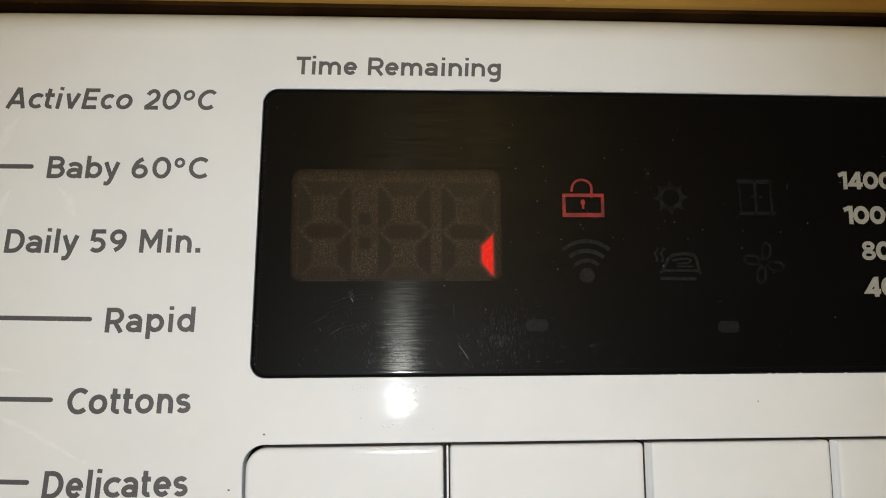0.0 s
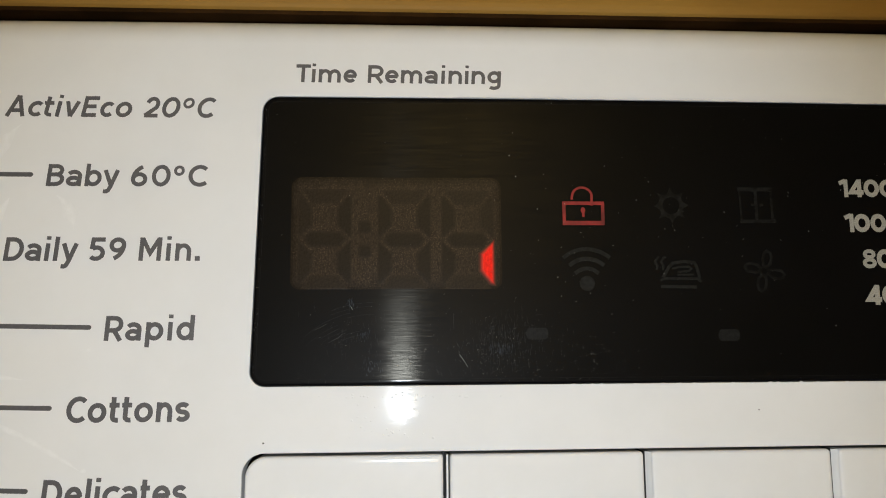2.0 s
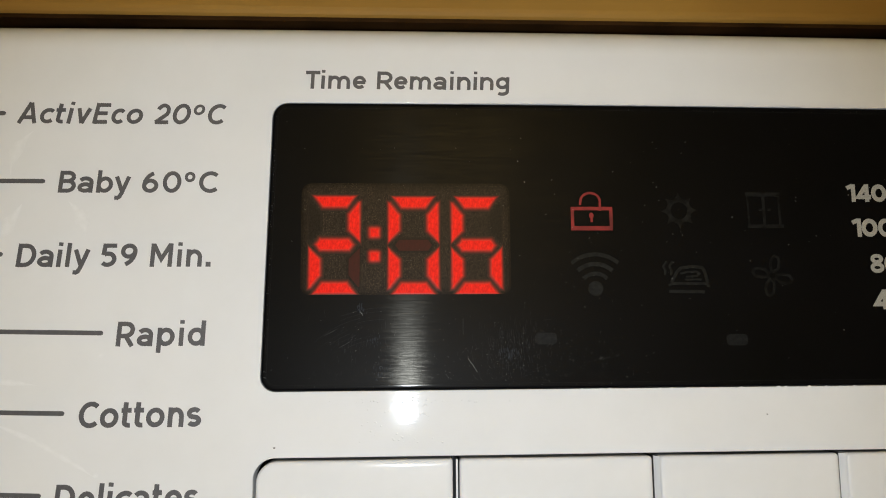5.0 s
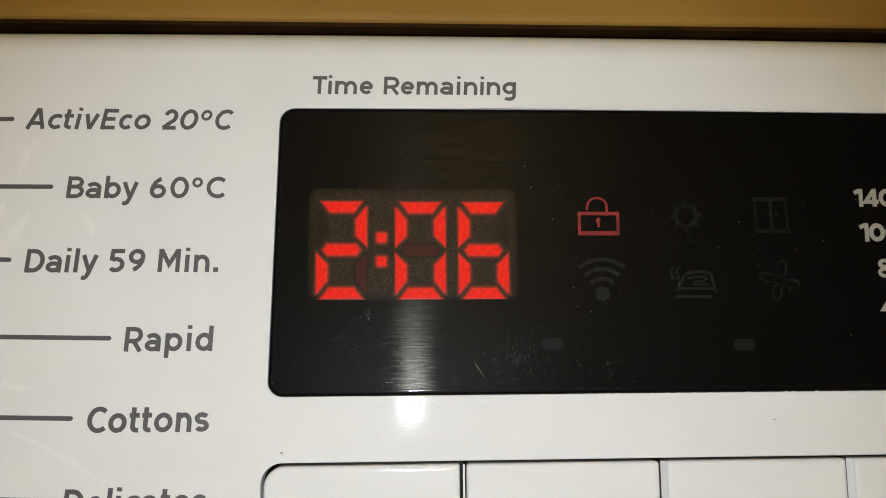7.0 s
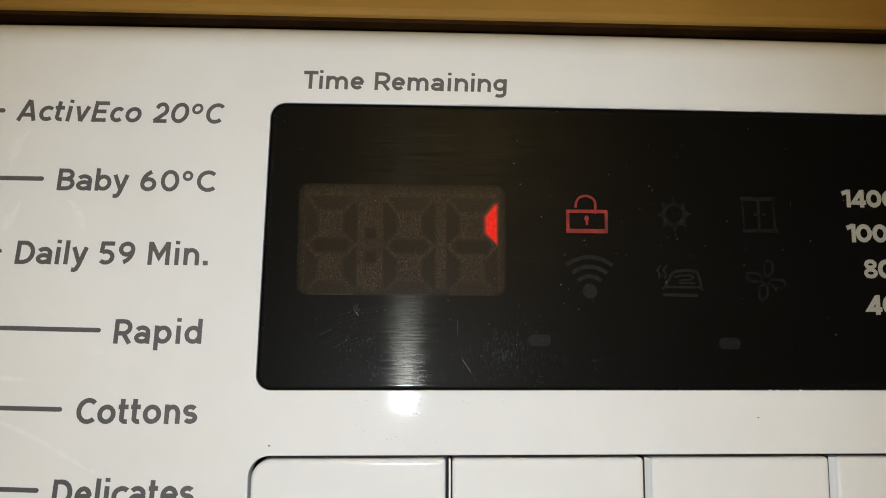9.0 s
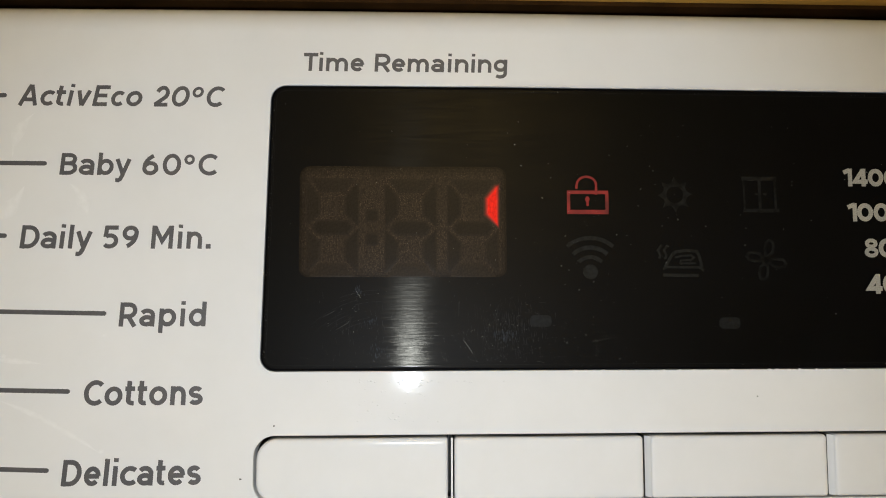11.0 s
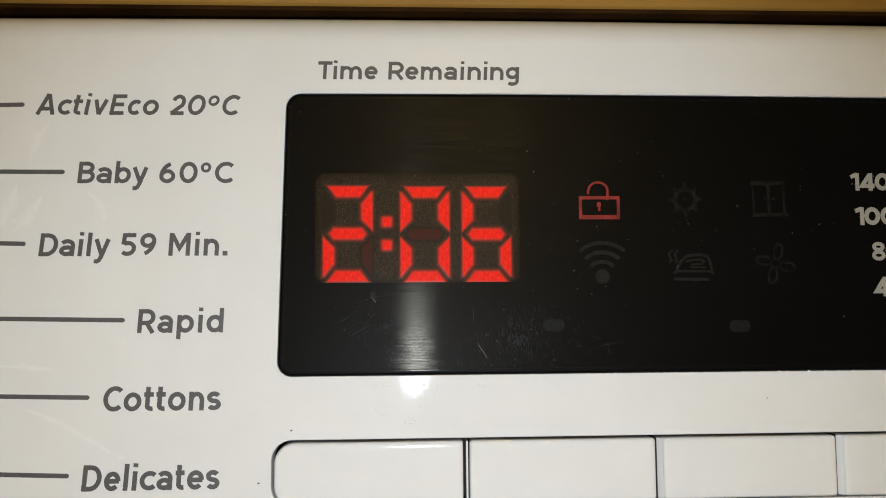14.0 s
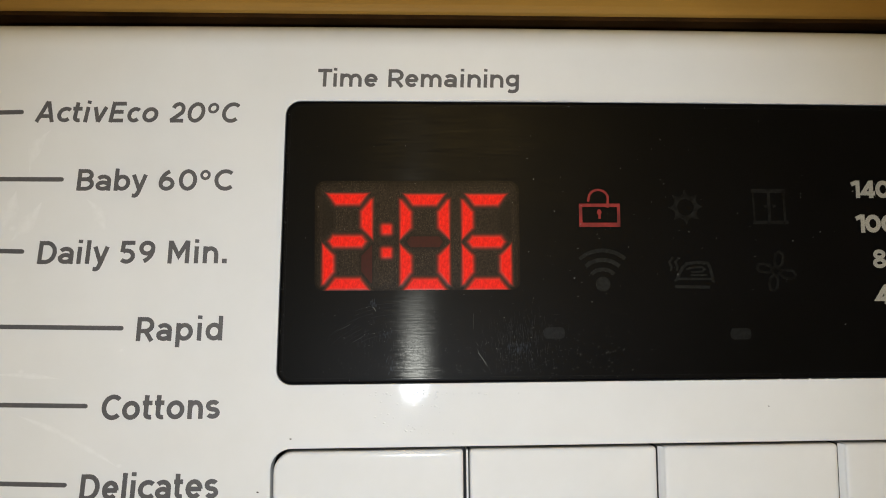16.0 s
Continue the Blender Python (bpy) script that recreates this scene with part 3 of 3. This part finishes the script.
    stroke(bm, arc(cx, cz, 0.62, 0, 330, 11), 0.34, YF, YB, closed=True)
    for i in range(4):
        a = radians(90 * i - 6)
        c, s = math.cos(a), math.sin(a)
        pet = [(0.62, -0.28), (1.1, -0.80), (2.1, -0.92), (2.75, -0.72), (2.95, -0.2), (2.5, 0.28), (1.5, 0.34), (0.8, 0.22)]
        stroke(bm, [(cx + x * c - y * s, cz + x * s + y * c) for x, y in pet], 0.36, YF - 0.004 * (i + 1), YB, closed=True)
    on_panel("fan_icon", bm, DIM, "unlit grey fan icon")
    for x, z in ((19.70, 3.72), (47.35, 3.35)):
        on_panel("indicator_lamp", plate(rrect(x - 1.55, z - 0.82, x + 1.55, z + 0.82, 0.6), YF, YB), LEDGREY, "unlit grey indicator lamp", at(x, z))


icons()


# spin speeds, printed on the panel
lettering("1400", ((65.10, 66.50), (66.61, 68.83), (68.89, 71.23), (71.29, 73.64)),
          23.5, 2.66, panel, PALE, "speed_digit", 0.245, 0.0, FRONT - 0.02)
lettering("1000", ((65.55, 67.00), (67.00, 69.44), (69.50, 71.89), (71.94, 74.34)),
          18.27, 2.72, panel, PALE, "speed_digit", 0.245, 0.0, FRONT - 0.02)
lettering("800", ((67.83, 70.03), (70.03, 72.41), (72.46, 74.85)),
          12.92, 2.8, panel, PALE, "speed_digit", 0.245, 0.0, FRONT - 0.02)
lettering("400", ((68.05, 70.32), (70.41, 72.74), (72.80, 75.17)),
          7.58, 2.9, panel, PALE, "speed_digit", 0.245, 0.0, FRONT - 0.02)


def print_group(label):
    ob = new("printed_name")
    ob.parent = machine
    ob["label"] = label
    return ob


# programme names and their leader lines, printed on the fascia
lettering("ActivEco 20°C", ((-55.18, -52.43), (-52.27, -50.37), (-50.13, -48.71), (-48.31, -47.68), (-47.28, -45.22), (-44.70, -42.60), (-42.28, -40.52), (-40.13, -37.81), (-36.13, -33.97), (-33.64, -31.07), (-30.83, -29.18), (-28.66, -26.24)),
          34.73, 3.05, print_group("grey printed programme name ActivEco 20°C"), INK, "letter", slant=0.20)
lettering("Baby 60°C", ((-49.08, -46.65), (-46.42, -44.30), (-43.82, -41.54), (-41.38, -39.17), (-37.51, -35.22), (-34.66, -32.04), (-31.64, -30.13), (-29.57, -26.94)),
          24.68, 3.15, print_group("grey printed programme name Baby 60°C"), INK, "letter")
lettering("Daily 59 Min.", ((-54.21, -51.59), (-51.36, -49.23), (-48.69, -48.15), (-47.49, -46.94), (-46.56, -44.30), (-42.75, -40.56), (-40.09, -37.79), (-35.95, -32.89), (-32.22, -31.63), (-31.00, -28.80), (-28.25, -27.54)),
          14.12, 3.3, print_group("grey printed programme name Daily 59 Min"), INK, "letter")
lettering("Rapid", ((-40.11, -37.56), (-37.29, -35.16), (-34.58, -32.17), (-31.59, -30.97), (-30.42, -28.01)),
          3.08, 3.4, print_group("grey printed programme name Rapid"), INK, "letter")
lettering("Cottons", ((-44.68, -42.11), (-41.84, -39.34), (-39.03, -37.60), (-37.33, -35.94), (-35.67, -33.16), (-32.73, -30.56), (-30.21, -28.19)),
          -7.92, 3.55, print_group("grey printed programme name Cottons"), INK, "letter")
lettering("Delicates", ((-47.29, -44.59), (-44.29, -42.00), (-41.50, -40.97), (-40.36, -39.71), (-39.36, -37.14), (-36.95, -34.80), (-34.42, -33.11), (-32.80, -30.42), (-30.18, -28.22)),
          -18.92, 3.6, print_group("grey printed programme name Delicates"), INK, "letter")
lettering("Time Remaining", ((-14.74, -12.64), (-12.44, -11.90), (-11.45, -8.24), (-7.87, -5.89), (-4.32, -1.96), (-1.83, 0.16), (0.49, 3.61), (3.99, 5.87), (6.37, 6.99), (7.45, 9.46), (9.84, 10.47), (10.85, 12.86), (13.20, 15.21)),
          40.22, 2.7, print_group("grey printed caption Time Remaining"), INK, "letter", 0.19, 0.05)
for end, ze, zl in ((-57.0, 36.20, 36.15), (-51.0, 26.33, 26.36), (-56.15, 15.93, 16.0), (-41.95, 4.93, 5.27), (-46.6, -5.93, -5.62), (-49.1, -16.75, -16.38)):
    bm = bmesh.new()
    run = [(-78.0, ze + (zl - ze) * (78 + end) / (59 + end)), (end - 0.3, ze)]
    stroke(bm, run, 0.64, -0.03, 0.02)
    slab(bm, [(arc(end - 0.3, ze, 0.32, -90, 90, 8), -0.03)], 0.02)
    part("leader_line", bm, INK, machine, "grey printed leader line", at(end, ze))


# ---- push buttons ----
def buttons():
    spans = ((-20.66, 6.26, (2.7, 0.35, 0.35, 2.85)), (7.18, 34.22, 0.5), (35.28, 61.02, 0.5), (62.12, 88.0, 0.5))
    for x0, x1, r in spans:
        crown = ((1.0, -0.30), (0.62, -0.288), (0.38, -0.255), (0.20, -0.18), (0.07, -0.03), (0.0, 0.25))
        bm = bmesh.new()
        slab(bm, [(rrect(x0, -21.44, x1, -12.70, r, 8, -g), y) for g, y in crown], 7.5)
        for f in bm.faces:
            f.smooth = True
        side = 0.78 if x0 < 50 else 0.88
        if x0 > 0:        # slanting side wall of the button
            wall = ((x0 - side, 1.2), (x0 + 0.05, 0.10), (x0 + 0.15, 6.0), (x0 - side, 6.0))
            if x0 < 10:   # a narrow rib beside it
                wall = ((x0 - 0.46, 0.40), (x0 - 0.20, 0.32), (x0 - 0.20, 7.0), (x0 - 0.46, 7.0))
            ends = [[bm.verts.new(at(x, z, y)) for x, y in wall] for z in (-21.37, -12.8)]
            for i in range(4):
                bm.faces.new((ends[0][i - 1], ends[0][i], ends[1][i], ends[1][i - 1]))
            bm.faces.new(ends[0])
            bm.faces.new(ends[1])
        if x0 > 10:       # dark strip before it, put in for the shade between the buttons
            slit = bmesh.new()
            box(slit, (x0 - side - (0.15 if x0 < 50 else 0.09)) * MM, (x0 - side - 0.01) * MM, 0.0003, 0.0085, BASE - 0.02137, BASE - 0.0127)
            part("slit", slit, GAP, machine, "dark slit between two buttons")
        part("push_button", bm, BUTTON, machine, "blank white plastic push button", at((x0 + x1) / 2, -16.9))


buttons()


# ---- dust, specks and scratches ----
def dust():
    rnd = random.Random(4)
    verts, faces = [], []

    def flake(x, z, s, y):
        k = len(verts)
        n = rnd.choice((3, 4, 5))
        a0 = rnd.random() * 6.28
        ring = [(x + s * rnd.uniform(0.5, 1.1) * math.cos(a0 + 6.28 * i / n), z + s * rnd.uniform(0.5, 1.1) * math.sin(a0 + 6.28 * i / n)) for i in range(n)]
        verts.extend(at(px, pz, y) for px, pz in ring)
        verts.append(at(x, z, y - s * 0.6))
        faces.extend((k + i, k + (i + 1) % n, k + n) for i in range(n))

    for _ in range(130):
        x, z = rnd.uniform(-19, 78), rnd.uniform(-2.4, 37)
        flake(x, z, rnd.choice((0.035, 0.04, 0.05, 0.06, 0.07, 0.11)), FRONT - 0.025)
    for _ in range(260):
        x, z = rnd.gauss(9, 13), -2.4 + abs(rnd.gauss(0, 4.2))
        if -19 < x < 60:
            flake(x, z, rnd.choice((0.025, 0.03, 0.04, 0.06)), FRONT - 0.005)
    for _ in range(40):
        x, z = rnd.gauss(26, 3.5), -2.2 + abs(rnd.gauss(0, 3.6))
        flake(x, z, rnd.choice((0.03, 0.04, 0.06, 0.09)), FRONT - 0.008)
    for _ in range(46):
        flake(rnd.gauss(28, 9), rnd.gauss(20, 6), rnd.choice((0.05, 0.06, 0.08, 0.11)), FRONT - 0.026)
    for _ in range(90):
        z = rnd.uniform(-2.6, 37.0)
        flake(-19.3 + 0.026 * (z - 17.0) + rnd.gauss(0, 0.10), z, rnd.choice((0.03, 0.04, 0.06)), FRONT - 0.005)
    for _ in range(120):
        flake(rnd.uniform(-17, 78), 37.25 + rnd.gauss(0, 0.08) if rnd.random() < 0.5 else -2.7 + rnd.gauss(0, 0.08), rnd.choice((0.025, 0.03, 0.05)), FRONT - 0.005)
    for k in range(9):
        flake(26.6 + 0.42 * k + rnd.gauss(0, 0.15), 0.6 + 0.12 * k + rnd.gauss(0, 0.2), rnd.choice((0.05, 0.07, 0.09)), FRONT - 0.02)
    me = bpy.data.meshes.new("dust")
    me.from_pydata([v[:] for v in verts], [], faces)
    me.materials.append(DUST)
    tagged(new("dust", me), "pale dust flakes lying on the black display panel", "dust", kind="stuff")


dust()


def scratches():
    rnd = random.Random(9)
    runs = [(8.55, 1.0, 1.25, -1.85, 0.05), (-11.5, 4.4, 1.6, 0.8, 0.04), (-9.6, 2.6, 1.9, 1.1, 0.03), (7.9, 6.6, 0.0, -2.2, 0.035), (-6.8, 8.0, 0.6, -0.9, 0.05)]
    for _ in range(22):
        runs.append((rnd.gauss(12, 7), rnd.uniform(-2.2, 5.5), rnd.uniform(-0.5, 0.5), rnd.uniform(-0.7, 0.7), rnd.uniform(0.015, 0.03)))
    for x, z, dx, dz, w in runs:
        bm = bmesh.new()
        stroke(bm, [(x, z), (x + dx * 0.55, z + dz * 0.5), (x + dx, z + dz)], w, FRONT - 0.006, FRONT + 0.02)
        on_panel("scratch", bm, DUST if w == 0.05 else SCRATCH, "fine pale scratch", at(x, z, FRONT))
    for k in range(9):                      # bowed hairlines left by a wiping cloth
        r, a = 11.0 + 0.55 * k, rnd.uniform(88, 112)
        bm = bmesh.new()
        stroke(bm, arc(-3.4, -7.2, r, a, a + rnd.uniform(12, 30), 12), rnd.uniform(0.02, 0.04), FRONT - 0.003, FRONT + 0.02)
        on_panel("scratch", bm, SMEAR, "fine bowed hairline", at(-3.4, r - 7.2, FRONT))
    bm = bmesh.new()
    for k in range(430):
        x, z = rnd.gauss(15.0, 2.6), rnd.gauss(2.2, 2.2)
        if k > 330:
            x, z = rnd.gauss(-5.5, 3.0), rnd.gauss(3.2, 2.4)
        if z < -2.2:
            continue
        a = rnd.gauss(92 if rnd.random() < 0.85 else 15, 9)
        d = rnd.uniform(0.25, 1.1)
        stroke(bm, [(x, z), (x + d * math.cos(radians(a)), z + d * math.sin(radians(a)))], rnd.uniform(0.012, 0.035), FRONT - 0.004 - 0.00001 * k, FRONT + 0.02)
    on_panel("wipe_smear", bm, SMEAR, "dull grey wipe smear")
    for x, z, r, n in ((-6.6, 7.75, 0.42, 26), (-3.7, -0.8, 0.9, 34), (14.2, 1.5, 0.8, 60), (-4.4, 3.6, 0.6, 20)):      # dabs left by a fingertip
        bm = bmesh.new()
        for k in range(n):
            px, pz, a = x + rnd.gauss(0, r), z + rnd.gauss(0, r * 0.7), radians(rnd.gauss(80, 10))
            d = rnd.uniform(0.15, 0.5)
            stroke(bm, [(px, pz), (px + d * math.cos(a), pz + d * math.sin(a))], rnd.uniform(0.03, 0.09), FRONT - 0.009 - 0.00002 * k, FRONT + 0.02)
        on_panel("smudge", bm, SMUDGE, "dull bluish finger smudge", at(x, z, FRONT))


scratches()

def burrs():
    """Ragged moulding flash along the upper edge of the display opening."""
    rnd = random.Random(21)
    bm = bmesh.new()
    x, top, low = 8.0, [], []
    while x < 79:
        thick = min(1.0, (x - 8) / 14)
        top.append((x, 38.06 + crown(x) + 0.20 * thick))
        low.append((x, 38.0 + crown(x) - rnd.uniform(0.0, 0.13) * thick))
        x += rnd.uniform(0.4, 1.5)
    vs = [[bm.verts.new(at(px, pz, y)) for px, pz in row] for row, y in ((top, -0.015), (low, -0.10), (low, 0.05))]
    for a, b in zip(vs, vs[1:]):
        for i in range(len(a) - 1):
            bm.faces.new((a[i], a[i + 1], b[i + 1], b[i]))
    part("moulding_flash", bm, WHITE, machine, "ragged white moulding flash", at(40, 37.9))
    x, bm = 24.0, bmesh.new()
    while x < 66:
        a, d, h = rnd.uniform(0.25, 0.9), rnd.uniform(0.1, 0.5), rnd.uniform(0.0, 0.09) * (1.5 if 44 < x < 60 else 0.5)
        tooth = ((x, PANEL[1] - 0.18), (x + a + d, PANEL[1] - 0.18), (x + a, PANEL[1] - 0.02 + h))
        slab(bm, [(tooth[::-1], -0.17)], 0.02)
        x += a + d + rnd.uniform(0.1, 2.2)
    part("moulding_flash", bm, WHITE, machine, "ragged white moulding flash", at(45, PANEL[1]))


burrs()


def gleam_streaks():
    """Faint reflected light painted as streaks beside the programme names, palest along their middles."""
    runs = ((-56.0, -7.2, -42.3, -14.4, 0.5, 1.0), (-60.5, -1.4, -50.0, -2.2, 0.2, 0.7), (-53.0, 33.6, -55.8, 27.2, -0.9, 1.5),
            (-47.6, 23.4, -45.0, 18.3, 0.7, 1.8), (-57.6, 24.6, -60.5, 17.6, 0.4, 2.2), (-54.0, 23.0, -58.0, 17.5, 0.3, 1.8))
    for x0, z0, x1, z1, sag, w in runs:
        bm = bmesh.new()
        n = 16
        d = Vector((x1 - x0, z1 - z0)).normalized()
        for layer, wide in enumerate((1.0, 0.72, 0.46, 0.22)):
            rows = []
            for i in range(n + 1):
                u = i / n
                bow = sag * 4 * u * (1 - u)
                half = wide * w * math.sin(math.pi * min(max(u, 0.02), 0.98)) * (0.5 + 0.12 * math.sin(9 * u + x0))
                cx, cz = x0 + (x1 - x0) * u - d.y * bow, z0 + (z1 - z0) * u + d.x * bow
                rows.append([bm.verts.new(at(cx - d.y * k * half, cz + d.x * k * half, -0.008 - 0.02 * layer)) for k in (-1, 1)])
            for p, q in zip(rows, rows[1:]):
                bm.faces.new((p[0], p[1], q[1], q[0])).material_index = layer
        ob = part("gleam_streak", bm, GLEAM_AND_SPOT[0], machine, "faint pale dried wipe mark", at(x0, z0))
        for m in GLEAM_AND_SPOT[1:]:
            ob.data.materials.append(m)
    for x, z, r in ((-55.9, -1.0, 0.30), (-57.9, 19.3, 0.42), (-42.1, 1.9, 0.34), (-42.0, -14.2, 0.30)):      # small pale spots
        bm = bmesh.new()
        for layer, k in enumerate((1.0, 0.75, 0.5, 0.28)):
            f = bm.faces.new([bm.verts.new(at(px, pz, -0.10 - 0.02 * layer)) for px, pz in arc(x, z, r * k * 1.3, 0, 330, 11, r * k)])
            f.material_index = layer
        ob = part("dried_drop", bm, GLEAM_AND_SPOT[1], machine, "faint pale dried drop", at(x, z))
        for m in GLEAM_AND_SPOT[1:]:
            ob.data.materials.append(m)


gleam_streaks()


def sparkle_domes():
    """Tiny low glossy domes, added under the display to sparkle in the torch."""
    rnd = random.Random(33)
    bm = bmesh.new()
    for k in range(70):
        x, z = (rnd.gauss(1.5, 6.0), rnd.gauss(-4.75, 0.22)) if k < 34 else (rnd.gauss(0.2, 3.4), rnd.uniform(-10.5, -5.5))
        r = rnd.choice((0.07, 0.09, 0.12, 0.16))
        rings = [[bm.verts.new(at(px, pz, y)) for px, pz in arc(x, z, r * q * 1.25, 0, 315, 7, r * q)] for q, y in ((1.0, 0.0), (0.75, -0.12 * r), (0.4, -0.2 * r))]
        for p, q in zip(rings, rings[1:]):
            for i in range(8):
                bm.faces.new((p[i - 1], p[i], q[i], q[i - 1])).smooth = True
        bm.faces.new(rings[-1]).smooth = True
    tagged(part("sparkle_domes", bm, SPARKLE, None, "", at(0, -7)), "tiny clear dried drops on the white fascia", "drops", kind="stuff")


sparkle_domes()

for x, z, s in ((-18.25, -10.92, 0.14), (-22.8, -18.2, 0.15), (51.1, -7.2, 0.11)):
    bm = bmesh.new()
    slab(bm, [([(x + s * (1 + 0.35 * math.sin(3 * a + x)) * math.cos(a), z + s * (1 + 0.3 * math.cos(2 * a)) * math.sin(a)) for a in [0.7 * i for i in range(9)]], -0.04)], 0.01)
    tagged(part("dirt_speck", bm, DARKSPECK, None, "", at(x, z)), "tiny dark dirt speck on the white fascia", "speck", "dirt specks")


def wall_lamp():
    """Unseen added lamp whose shade throws its light back onto the wall."""
    thing = tagged(new("wall_lamp"), "small wall lamp with a dark metal shade turned to the wall", "lamp")
    bm = bmesh.new()
    bmesh.ops.create_cone(bm, cap_ends=False, segments=40, radius1=0.135, radius2=0.04, depth=0.08,
                          matrix=look((0.18, -2.17, 1.69), (0.18, -2.57, 1.29)))
    part("shade", bm, GAP, thing, "dark metal shade")
    bm = bmesh.new()
    box(bm, 0.174, 0.186, -2.60, -2.13, 1.78, 1.792)
    box(bm, 0.174, 0.186, -2.145, -2.13, 1.71, 1.78)
    part("arm", bm, GAP, thing)


wall_lamp()


# ---- the display's lights ----
RING = [(3, "c"), (3, "d"), (2, "d"), (1, "d"), (1, "e"), (1, "f"), (1, "a"), (2, "a"), (3, "a"), (3, "b")]
TIME = [(1, k) for k in "abged"] + [(2, k) for k in "abcdef"] + [(3, k) for k in "acdefg"]
TICK = 1 / FPS


def lit_spans():
    """For every light, the spans of ticks through which it glows."""
    spans = {k: [] for k in lights}
    for i in range(38):                                   # first round of the chaser
        spans[RING[i % 10]].append((3 * i, 3 * i + 3))
    for k in TIME + [(1, "c"), (2, "g")]:                                        # the time is shown
        spans[k] += [(114, 266), (417, 999)]
    for k in DOTS:
        spans["colon", k] += [(111, 264), (414, 999)]
    spans[3, "a"].append((267, 269))
    starts = [267, 273, 275] + [276 + round(63 * j / 20) for j in range(20)] + [339 + 3 * j for j in range(26)]
    names = [9, 0, 1] + [(2 + j) % 10 for j in range(46)]
    for s, e, n in zip(starts, starts[1:] + [417], names):
        spans[RING[n]].append((s, e))
    return spans


def motions():
    for key, spans in lit_spans().items():
        ob = lights[key]
        x, y, z = ob.location
        gone = y + (IN - OUT) * MM
        merged = []
        for s, e in sorted(spans):
            if merged and merged[-1][1] >= s:
                merged[-1][1] = e
            else:
                merged.append([s, e])
        on = {i for s, e in merged for i in range(s, min(e, 481))}
        ticks = {0, 480}
        for s, e in merged:
            ticks |= {i for i in (s - 1, s, e - 1, e) if 0 <= i <= 480}
        walk(ob, [(i * TICK, pose(x, y if i in on else gone, z)) for i in sorted(ticks)])


motions()
